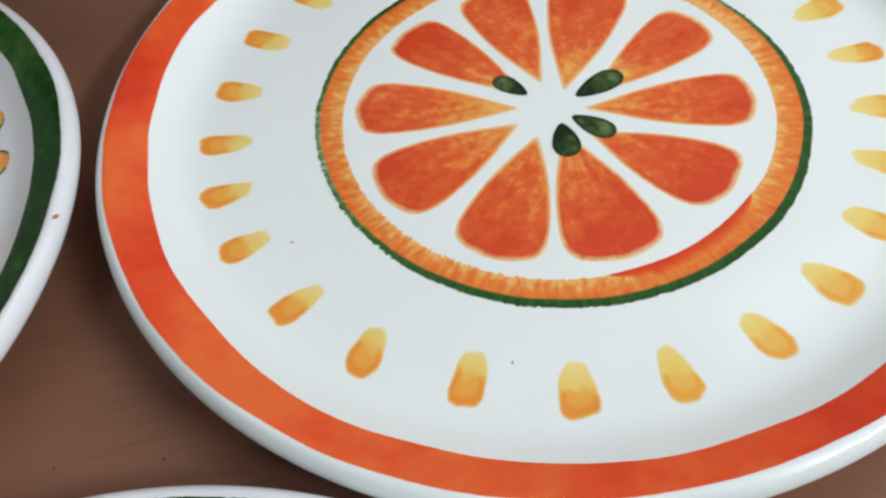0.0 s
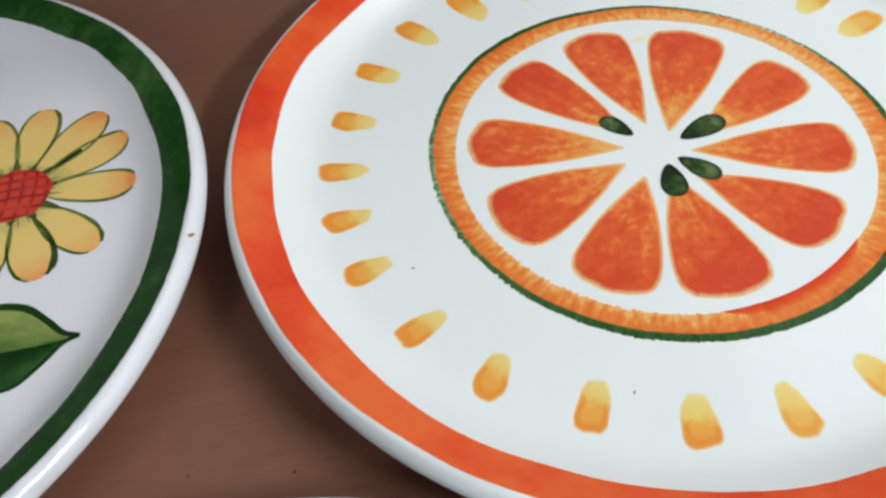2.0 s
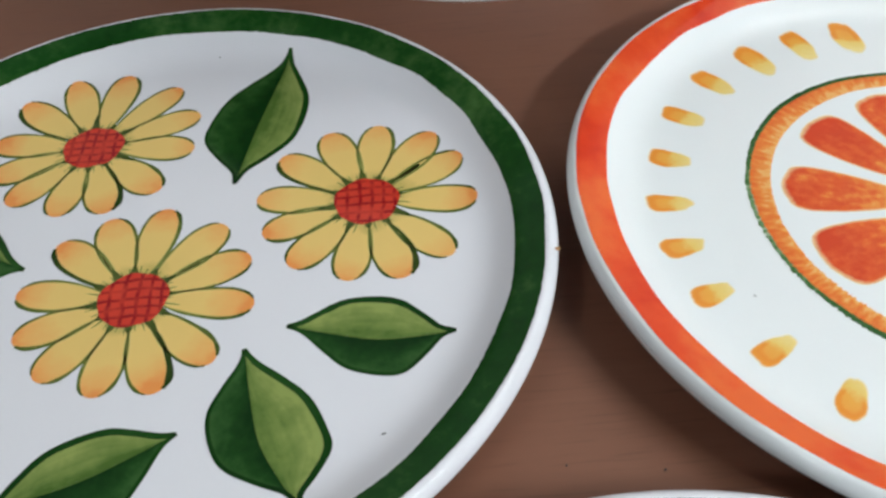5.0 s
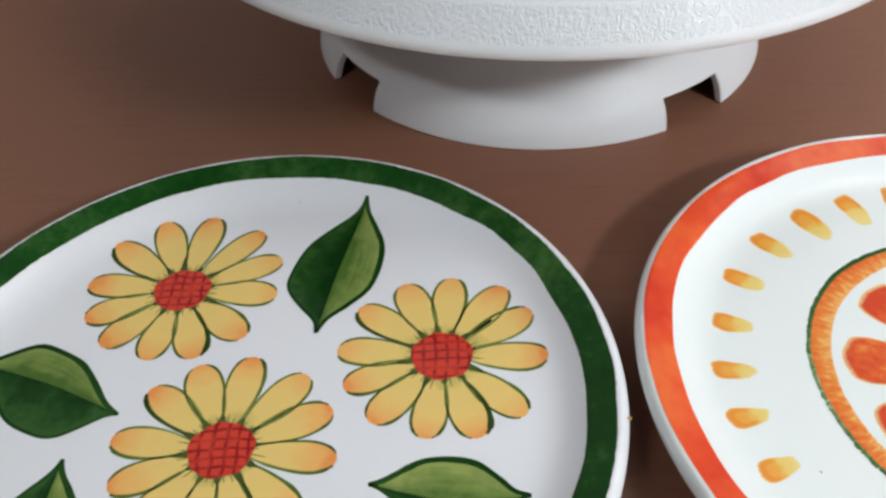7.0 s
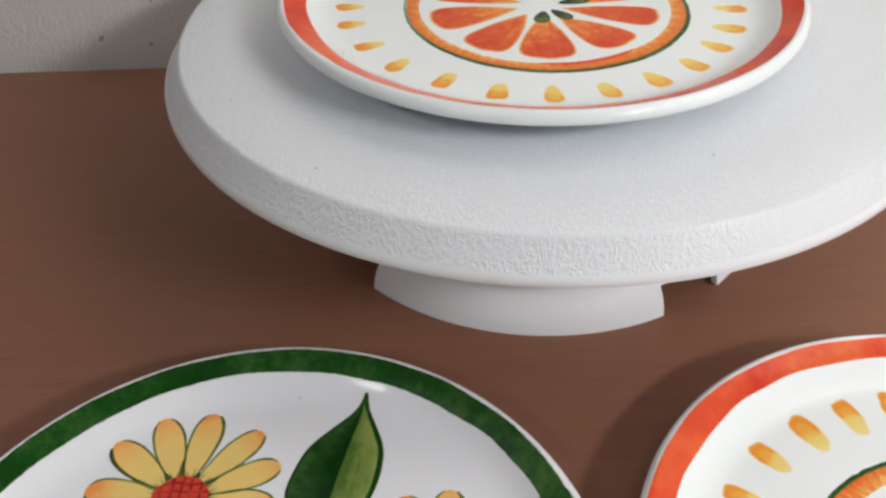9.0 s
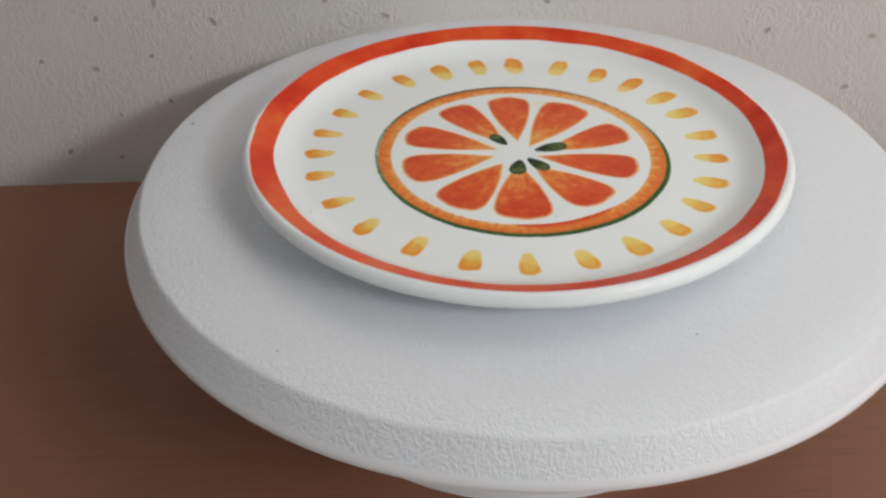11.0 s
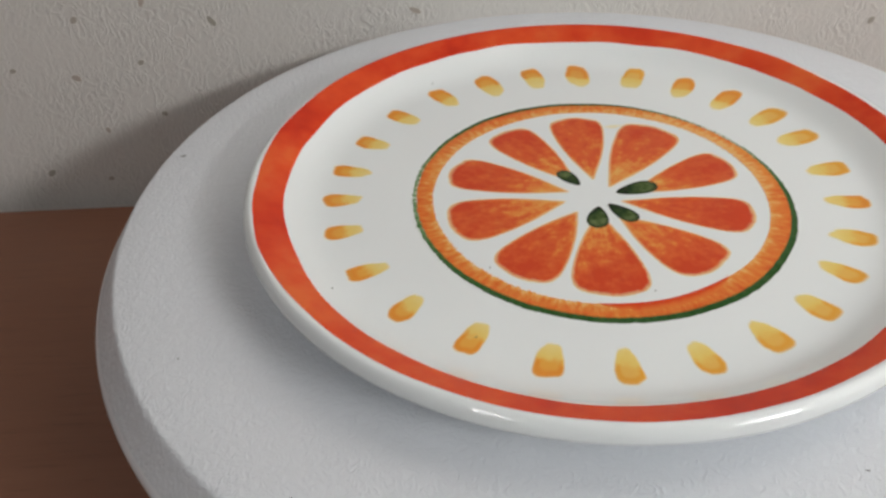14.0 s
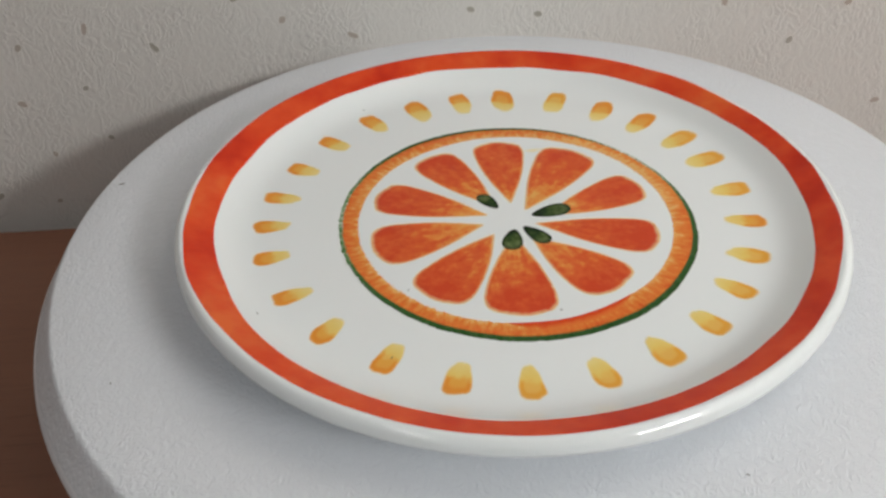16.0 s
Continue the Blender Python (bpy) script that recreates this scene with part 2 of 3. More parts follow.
PETAL_DARK = make_paint("petal_shadow_line_paint", [(0.0, (0.10, 0.13, 0.03)), (0.6, (0.045, 0.075, 0.014)), (1.0, (0.018, 0.045, 0.007))], 0.25)
CENTRE = make_centre()
WOOD = make_wood()
WALLPAPER = make_wallpaper()
PLASTIC = make_embossed_plastic()
SMOOTH_PLASTIC = make_plain("smooth_white_plastic", (0.81, 0.82, 0.85), 0.42, 0.45, 0.03)
# wall and ceiling tones of the unseen room, darkened to cut bounced light
ROOM_PAINT = make_plain("room_wall_paint", (0.20, 0.19, 0.18), 0.8, 0.2, 0.05, 3)
CEILING_PAINT = make_plain("ceiling_paint", (0.42, 0.42, 0.42), 0.85, 0.2, 0.04, 3)
FLOOR_WOOD = make_plain("floor_wood", (0.20, 0.13, 0.085), 0.45, 0.4, 0.25, 4)
FLECK = make_fleck()
RUST = make_plain("rust_stain", (0.55, 0.30, 0.12), 0.5, 0.3, 0.3, 300)
DARK_DOT = make_plain("dark_speck", (0.05, 0.045, 0.04), 0.6, 0.3, 0.2, 300)


# ---------------------------------------------------------------- building helpers
def mesh_object(name, verts, faces, material, smooth=True, uvs=None):
    me = bpy.data.meshes.new(name)
    me.from_pydata(verts, [], faces)
    me.materials.append(material)
    if uvs is not None:
        layer = me.uv_layers.new(name="UVMap")
        for loop in me.loops:
            layer.data[loop.index].uv = uvs[loop.vertex_index]
    if smooth:
        for p in me.polygons:
            p.use_smooth = True
    me.update()
    return new(name, me)


def part(name, made, parent, label=""):
    made.parent = parent
    if label:
        tagged(made, label=label)
    return made


def box_object(name, lo, hi, material, bevel=0.0):
    bm = bmesh.new()
    bmesh.ops.create_cube(bm, size=1.0)
    for v in bm.verts:
        for i in range(3):
            v.co[i] = lo[i] if v.co[i] < 0 else hi[i]
    if bevel:
        bmesh.ops.bevel(bm, geom=bm.edges[:], offset=bevel, segments=2, affect="EDGES", profile=0.5)
    bmesh.ops.recalc_face_normals(bm, faces=bm.faces[:])
    me = bpy.data.meshes.new(name)
    bm.to_mesh(me)
    bm.free()
    me.materials.append(material)
    return new(name, me)


def lathe(name, profile, material, turns=160, smooth=True):
    """Spin a profile of (r, z) about z; it starts and ends on the axis or closes on itself."""
    verts, faces, rings = [], [], []
    for r, z in profile:
        if r < 1e-7:
            rings.append([len(verts)])
            verts.append((0, 0, z))
        else:
            rings.append(range(len(verts), len(verts) + turns))
            verts += [(r * math.cos(2 * math.pi * k / turns), r * math.sin(2 * math.pi * k / turns), z) for k in range(turns)]
    for a, b in zip(rings, rings[1:]):
        for k in range(turns):
            n = (k + 1) % turns
            if len(a) == 1:
                faces.append((a[0], b[n], b[k])[::-1])
            elif len(b) == 1:
                faces.append((a[k], a[n], b[0])[::-1])
            else:
                faces.append((a[k], a[n], b[n], b[k])[::-1])
    return mesh_object(name, verts, faces, material, smooth)


def curve_points(points, steps=6):
    """A smooth open run through control points (Catmull-Rom)."""
    pts = [Vector(p) for p in points]
    pts = [2 * pts[0] - pts[1]] + pts + [2 * pts[-1] - pts[-2]]
    out = []
    for i in range(1, len(pts) - 2):
        p0, p1, p2, p3 = pts[i - 1 : i + 3]
        for s in range(steps):
            t = s / steps
            out.append(0.5 * (2 * p1 + (p2 - p0) * t + (2 * p0 - 5 * p1 + 4 * p2 - p3) * t * t + (3 * p1 - p0 - 3 * p2 + p3) * t**3))
    return out + [pts[-2]]


# Plate profile in metres: radius, height over the foot.
FLOOR_H = 0.008
LIFT = 0.42  # how thin the coats of paint lie on one another
TOP = [(0.0, 8.0), (60, 8.0), (70, 8.0), (74.5, 8.12), (78, 8.6), (81, 9.6), (84, 11.25), (87, 13.2), (91, 14.95), (93.0, 15.75), (94.0, 16.05), (94.78, 15.87), (95.36, 15.43), (95.89, 14.83), (96.31, 14.05), (96.5, 13.15)]
UNDER = [(96.3, 12.2), (95.3, 11.4), (93.4, 10.3), (89, 8.2), (81, 5.6), (72, 3.4), (64, 2.6), (62.5, 0.3), (61.5, 0.0), (59.5, 0.0), (58.5, 0.4), (57.5, 2.2), (0.0, 2.2)]


def dish_profile():
    top = curve_points([(r / 1000, z / 1000, 0) for r, z in TOP[1:]], 4)
    under = curve_points([(r / 1000, z / 1000, 0) for r, z in UNDER[:-1]], 3)
    return [(0.0, 0.008)] + [(p.x, p.y) for p in top] + [(p.x, p.y) for p in under] + [(0.0, 0.0022)]


DISH = dish_profile()
RISE = [(r, z) for r, z in DISH if z >= FLOOR_H - 1e-6]
RISE = RISE[: max(i for i, (r, z) in enumerate(RISE) if r == max(q[0] for q in RISE)) + 1]


def dish_height(r):
    for (r0, z0), (r1, z1) in zip(RISE, RISE[1:]):
        if r0 <= r <= r1 and r1 > r0:
            return z0 + (z1 - z0) * (r - r0) / (r1 - r0)
    return RISE[-1][1]


SLIP = [0.0, 0.0]  # how far the printed picture sits off the middle of the dish, in millimetres


def paint_height(x, y, lift):
    """The height of a coat of paint at a place of the print, in millimetres."""
    return dish_height(math.hypot(x + SLIP[0], y + SLIP[1]) / 1000) + lift * LIFT


def decal(name, outline, material, lift, axis=None, rings=5):
    """A painted patch that lies on the dish: outline is a star-shaped loop of (x, y) in millimetres. UV: run along the
    axis (0 at its first end, 1 at its second), and 0 in the middle to 1 at the edge."""
    n = len(outline)
    cx, cy = sum(p[0] for p in outline) / n, sum(p[1] for p in outline) / n
    (ax, ay), (bx, by) = axis if axis else ((0, 0), (cx, cy))
    dx, dy = bx - ax, by - ay
    span = dx * dx + dy * dy + 1e-9
    verts, uvs, faces = [], [], []
    for k in range(rings + 1):
        s = k / rings
        for x, y in [(cx, cy)] if k == 0 else outline:
            px, py = cx + s * (x - cx), cy + s * (y - cy)
            verts.append((px / 1000, py / 1000, paint_height(px, py, lift)))
            uvs.append((((px - ax) * dx + (py - ay) * dy) / span, s))
    for i in range(n):
        j = (i + 1) % n
        faces.append((0, 1 + i, 1 + j))
        for k in range(1, rings):
            a, b = 1 + (k - 1) * n, 1 + k * n
            faces.append((a + i, b + i, b + j, a + j))
    area = sum(outline[i][0] * outline[(i + 1) % n][1] - outline[(i + 1) % n][0] * outline[i][1] for i in range(n))
    if area < 0:
        faces = [f[::-1] for f in faces]
    return mesh_object(name, verts, faces, material, True, uvs)


def wobble(seed, amount, scale):
    """A smooth random number that depends on an angle."""
    return lambda a: amount * noise.noise(Vector((math.cos(a) * scale, math.sin(a) * scale, seed)))


def ring_decal(name, inner, outer, material, lift, a0=0.0, a1=360.0, across=4, step=0.75, cx=0.0, cy=0.0, tone=None):
    """A painted ring or arc between two radius functions of the angle, in millimetres. tone: how deep the paint is, by the angle and the way across."""
    count = max(8, int((a1 - a0) / step))
    closed = a1 - a0 >= 359.9
    verts, uvs, faces = [], [], []
    for i in range(count + (0 if closed else 1)):
        a = math.radians(a0 + (a1 - a0) * i / count)
        r0, r1 = inner(a), outer(a)
        for k in range(across + 1):
            r = r0 + (r1 - r0) * k / across
            x, y = cx + r * math.cos(a), cy + r * math.sin(a)
            verts.append((x / 1000, y / 1000, paint_height(x, y, lift)))
            uvs.append((tone(a, k / across) if tone else k / across, (a0 + (a1 - a0) * i / count) / 360.0))
    w = across + 1
    for i in range(count):
        j = (i + 1) % count if closed else i + 1
        for k in range(across):
            faces.append((i * w + k, i * w + k + 1, j * w + k + 1, j * w + k))
    return mesh_object(name, verts, faces, material, True, uvs)


# ---------------------------------------------------------------- the plates
def make_dish(name, label, glaze=GLAZE):
    plate = tagged(new(name), label, "plate", kind="thing")
    part("dish", lathe("dish", DISH, glaze, 200), plate)
    return plate


# each wedge of the slice: angle and radius of its tip, angles of its outer corners, radius of its outer end
WEDGES = (
    (82, 7.2, 73, 95.5, 43.3), (120, 7.0, 106, 127, 43.2), (158, 7.0, 141.5, 163.5, 43.0), (189, 8.9, 175, 202, 42.6), (222, 9.0, 213.5, 239.5, 42.6),
    (256, 8.0, 246, 274, 42.6), (285, 10.5, 286, 312.5, 41.7), (324, 6.5, 323.5, 346, 42.2), (354, 9.5, 1.5, 23, 43.0), (34, 5.0, 36.5, 63, 43.0),
)


def polar(angle, radius):
    return radius * math.cos(math.radians(angle)), radius * math.sin(math.radians(angle))


def filleted(corners, cuts, steps=12):
    """A closed outline with its corners rounded; cuts: how far from each corner its curve begins."""
    loop, n = [], len(corners)
    for i, (cx, cy) in enumerate(corners):
        ends = []
        for k in (i - 1, (i + 1) % n):
            dx, dy = corners[k][0] - cx, corners[k][1] - cy
            far = math.hypot(dx, dy)
            d = min(cuts[i], far * 0.49)
            ends.append((cx + dx / far * d, cy + dy / far * d))
        (ax, ay), (bx, by) = ends
        for k in range(steps + 1):
            t = k / steps
            loop.append(((1 - t) ** 2 * ax + 2 * t * (1 - t) * cx + t * t * bx, (1 - t) ** 2 * ay + 2 * t * (1 - t) * cy + t * t * by))
    # even steps along the sides, so that they can waver
    out = []
    for (ax, ay), (bx, by) in zip(loop, loop[1:] + loop[:1]):
        count = max(1, int(math.hypot(bx - ax, by - ay) / 1.0))
        out += [(ax + (bx - ax) * k / count, ay + (by - ay) * k / count) for k in range(count)]
    return out


def wedge_outline(at, tip_angle, tip, low, high, outer):
    """One wedge of the orange, with a blunt rounded outer end and a narrow tip."""
    turn = high - low
    corners = [polar(tip_angle, tip), None, polar(low - 1.3, outer - 1.0), polar(low + 0.36 * turn, outer + 0.9), polar(low + 0.64 * turn, outer + 0.9), polar(high + 1.3, outer - 1.0), None]
    for mid, end, way in ((1, 2, 1), (6, 5, -1)):
        # the sides swell a little
        dx, dy = corners[end][0] - corners[0][0], corners[end][1] - corners[0][1]
        far = math.hypot(dx, dy)
        corners[mid] = (corners[0][0] + 0.5 * dx + way * dy / far * 1.9, corners[0][1] + 0.5 * dy - way * dx / far * 1.9)
    loop = []
    for x, y in filleted(corners, (1.6, 9.0, 7.5, 5.0, 5.0, 7.5, 9.0)):
        n = 0.45 * noise.noise(Vector((x * 0.13, y * 0.13, low))) + 0.12 * noise.noise(Vector((x * 0.7, y * 0.7, low)))
        far = math.hypot(x, y)
        loop.append((at[0] + x * (1 + n / far), at[1] + y * (1 + n / far)))
    return loop


def seed_outline(tip, far, width):
    """A pip: pointed at one end, round at the other."""
    tx, ty = tip
    dx, dy = far[0] - tx, far[1] - ty
    length = math.hypot(dx, dy)
    c, s = dx / length, dy / length
    loop = []
    for k in range(28):
        a = 2 * math.pi * k / 28
        q = (1 - math.cos(a)) / 2
        y = 0.5 * width * math.sin(a) * (0.5 + 0.62 * q)
        x = q * length
        loop.append((tx + c * x - s * y, ty + s * x + c * y))
    return loop


def drop_outline(rng, radius, angle, length, width, lean, taper):
    """A brush dab: wide at its outer end, narrower towards the middle of the plate."""
    a = math.radians(angle)
    cx, cy = radius * math.cos(a), radius * math.sin(a)
    c, s = math.cos(a + math.radians(lean)), math.sin(a + math.radians(lean))
    wob = rng.uniform(0, 50)
    loop = []
    for k in range(52):
        t = 2 * math.pi * k / 52
        x, y = math.cos(t), math.sin(t)
        x = math.copysign(abs(x) ** 0.80, x) * length / 2
        y = math.copysign(abs(y) ** 0.78, y) * width / 2 * (0.94 - 0.15 * taper + taper * x / (length / 2))
        n = 1 + 0.16 * noise.noise(Vector((math.cos(t) * 1.4, math.sin(t) * 1.4, wob))) + 0.04 * noise.noise(Vector((math.cos(t) * 5, math.sin(t) * 5, wob)))
        x, y = x * n, y * n
        loop.append((cx + c * x - s * y, cy + s * x + c * y))
    return loop


# radius and angle of each dab, round the plate
DROPS = ((71.9, 186.8), (71.3, 201.9), (71.5, 216.2), (70.4, 231.8), (71.1, 246.9), (71.1, 260.9), (70.6, 275.2), (70.3, 289.3), (69.9, 303.2), (69.0, 316.7), (69.2, 329.8), (69.1, 343.6), (68.7, 357.1), (69.2, 12.0), (70.0, 23.5), (69.5, 36.5), (69.2, 49.0), (69.4, 63.4), (69.0, 78.9), (68.7, 91.7), (68.8, 105.1), (69.7, 119.4), (70.2, 134.4), (70.0, 149.1), (70.8, 162.7), (71.4, 174.7))
PALE = {5, 6, 7, 8, 9, 10, 12, 13, 14, 17}


def orange_plate(name, label, seed, wider, slice_at, slip=(0.0, 0.0)):
    """wider: angle and millimetres by which the rim band swells inward and outward. slice_at: the middle of the printed slice. slip: how far the print sits off the middle of the dish. Both in millimetres."""
    plate = make_dish(name, label)
    w0, w1, f0, f1 = wobble(seed, 0.7, 2.2), wobble(seed + 7, 0.5, 2.6), wobble(seed + 3, 0.60, 5.5), wobble(seed + 5, 0.40, 6.5)
    rough = wobble(seed + 9, 0.08, 70.0)
    lobe = lambda a, where, power=2: max(0.0, math.cos(a - math.radians(where))) ** power
    inward, outward = wider
    band = ring_decal("rim_band", lambda a: 86.7 - inward[1] * lobe(a, inward[0]) + w0(a) + f0(a) + rough(a), lambda a: 93.4 + outward[1] * lobe(a, outward[0]) + w1(a) + f1(a) + rough(a + 1), RIM_ORANGE, 0.00012, across=16, step=0.5, tone=lambda a, k: 0.5)
    for ob in (plate.children[0], band):
        ob.location = (-slip[0] / 1000, -slip[1] / 1000, 0)
    SLIP[:] = slip
    part("rim_band", band, plate, "hand-painted orange rim band")
    rng = random.Random(3)
    fine, hairs, teeth = wobble(13, 0.22, 22.0), wobble(19, 0.55, 85.0), wobble(23, 0.9, 95.0)
    drift = wobble(11, 0.3, 3.5)
    thick = lambda a: 1.15 + 0.35 * max(0.0, math.cos(a - math.radians(100))) ** 6 + 0.5 * max(0.0, math.cos(a - math.radians(185))) ** 2 + 0.8 * max(0.0, math.cos(a - math.radians(272))) ** 2 + 0.4 * max(0.0, math.cos(a - math.radians(340))) ** 2
    outer = lambda a: 53.1 + 0.45 * math.cos(a) + 0.2 * math.sin(a) - 0.25 * math.cos(2 * a) - 0.4 * math.sin(2 * a) + 0.1 * math.cos(3 * a) + drift(a) - thick(a)
    inner = lambda a: 46.6 + 0.3 * math.cos(a) + 0.25 * math.sin(a) - 0.15 * math.cos(2 * a) + drift(a + 0.4) - 0.6 * max(0.0, math.cos(a - math.radians(284))) ** 8
    # on two sides the brush ran dry, and the ring is pale, thin and frayed
    dry = lambda a: 0.95 * lobe(a, 170, 5) + lobe(a, 28, 5)
    gnaw = wobble(37, 1.0, 75.0)
    rind = ring_decal("rind", lambda a: outer(a) - 0.5, lambda a: outer(a) + max(0.1, thick(a) * (1 - 0.35 * dry(a)) + hairs(a) * (0.25 + 0.5 * lobe(a, 215, 4) + 0.5 * dry(a)) + fine(a)), RIND, 0.00010, across=3, step=0.2, cx=slice_at[0], cy=slice_at[1], tone=lambda a, k: 0.72 + 0.2 * k - 0.75 * dry(a))
    part("rind", rind, plate, "thin brushed green ring")
    peel = ring_decal("peel", lambda a: inner(a) + 0.4 * fine(a) + (teeth(a) + 0.3 * gnaw(a)) * (0.15 + 0.7 * lobe(a, 210, 3) + 0.6 * lobe(a, 35, 4)), lambda a: outer(a) + 0.5 * fine(a) + 0.5 * gnaw(a) * dry(a), PEEL, 0.00014, across=5, step=0.2, cx=slice_at[0], cy=slice_at[1], tone=lambda a, k: k - 0.45 * lobe(a, 30, 4))
    part("peel", peel, plate, "orange ring of painted peel")
    swell = lambda a: min(1.0, 1.5 * math.sin(math.pi * min(1.0, max(0.0, (math.degrees(a) % 360 - 255) / 44)))) ** 0.8
    red = ring_decal("red_stroke", lambda a: inner(a) + 0.2 * fine(a) - 0.12, lambda a: inner(a) + 0.05 + (2.7 + 4 * fine(a)) * swell(a), RED_STROKE, 0.00018, 255, 299, across=4, cx=slice_at[0], cy=slice_at[1])
    part("red_stroke", red, peel, "red brush stroke along the peel")
    for wedge in WEDGES:
        loop = wedge_outline(slice_at, *wedge)
        far = polar((wedge[2] + wedge[3]) / 2, 43)
        part("segment", decal("segment", loop, SEGMENT, 0.00013, (slice_at, (slice_at[0] + far[0], slice_at[1] + far[1])), 8), plate)
    for tip, far, width in (((-3.4, 5.8), (-7.5, 14.0), 5.7), ((5.7, 0.2), (18.1, 2.1), 7.2), ((2.0, -4.8), (7.4, -13.8), 6.3), ((-1.0, -5.6), (-4.1, -15.0), 7.0)):
        tip, far = (tip[0] + slice_at[0], tip[1] + slice_at[1]), (far[0] + slice_at[0], far[1] + slice_at[1])
        part("pip", decal("pip", seed_outline(tip, far, width), SEED, 0.00020, (tip, far), 5), plate, "dark green painted pip")
    smear = [(slice_at[0] + 15.2 + 3.2 * math.cos(t) * (1 + 0.3 * math.sin(3 * t)), slice_at[1] + 36.0 + 1.2 * math.sin(t)) for t in (2 * math.pi * k / 24 for k in range(24))]
    part("smear", decal("smear", smear, SMEAR, 0.00011), plate, "faint yellow smear of paint")
    for i, (radius, angle) in enumerate(DROPS):
        front = max(0.0, math.cos(math.radians(angle - 275)))
        back = max(0.0, math.cos(math.radians(angle - 70)))
        length, width = 11.2 + rng.uniform(-0.6, 0.8) + 4.2 * back, 6.7 + rng.uniform(-0.4, 0.4) + 0.9 * front + 1.7 * back
        loop = drop_outline(rng, radius, angle, length, width, rng.uniform(-7, 7), 0.26 - 0.16 * back)
        a = math.radians(angle)
        ends = ((radius - 6) * math.cos(a), (radius - 6) * math.sin(a)), ((radius + 6) * math.cos(a), (radius + 6) * math.sin(a))
        part("dab", decal("dab", loop, DROP_PALE if i in PALE else DROP, 0.00012, ends, 5), plate)
    SLIP[:] = 0.0, 0.0
    return plate


def petal_outline(rng, centre, angle, inner, tip, width):
    a = math.radians(angle)
    c, s = math.cos(a), math.sin(a)
    loop, wob = [], rng.uniform(0, 90)
    length = tip - inner
    for k in range(40):
        t = 2 * math.pi * k / 40
        q = (1 - math.cos(t)) / 2
        y = 0.5 * width * math.sin(t) * (0.55 + 0.62 * q) * (1 + 0.05 * noise.noise(Vector((q * 3, math.sin(t), wob))))
        x = inner + q * length
        loop.append((centre[0] + c * x - s * y, centre[1] + s * x + c * y))
    return loop


def stroke_outline(points, widths):
    """A brush stroke along a run of points, as one loop."""
    left, right = [], []
    for i, p in enumerate(points):
        q0, q1 = points[max(0, i - 1)], points[min(len(points) - 1, i + 1)]
        dx, dy = q1[0] - q0[0], q1[1] - q0[1]
        d = math.hypot(dx, dy) + 1e-9
        w = widths[i] / 2
        left.append((p[0] - dy / d * w, p[1] + dx / d * w))
        right.append((p[0] + dy / d * w, p[1] - dx / d * w))
    return left, right


def strip_decal(name, points, widths, material, lift):
    left, right = stroke_outline(points, widths)
    verts, uvs, faces = [], [], []
    for i, (a, b) in enumerate(zip(left, right)):
        for x, y in (a, b):
            verts.append((x / 1000, y / 1000, paint_height(x, y, lift)))
            uvs.append((i / len(left), 0.4))
    for i in range(len(left) - 1):
        faces.append((2 * i, 2 * i + 1, 2 * i + 3, 2 * i + 2))
    return mesh_object(name, verts, faces, material, True, uvs)


# the petals of a daisy, clockwise: angle and reach, and the width of the olive line along either side
PETALS = (
    (110, 29.3, 0.8, 0.9), (82, 30.0, 0.8, 1.4), (48, 30.2, 0.8, 0.95), (22, 29.3, 0.95, 0.8), (352, 28.8, 0.9, 1.2), (316, 29.0, 1.3, 0.8),
    (288, 28.2, 1.9, 0.8), (259, 26.9, 0.9, 0.9), (229, 27.7, 1.0, 0.8), (200, 28.0, 1.3, 0.8), (171, 28.7, 1.3, 0.8), (138, 29.6, 1.7, 0.8),
)


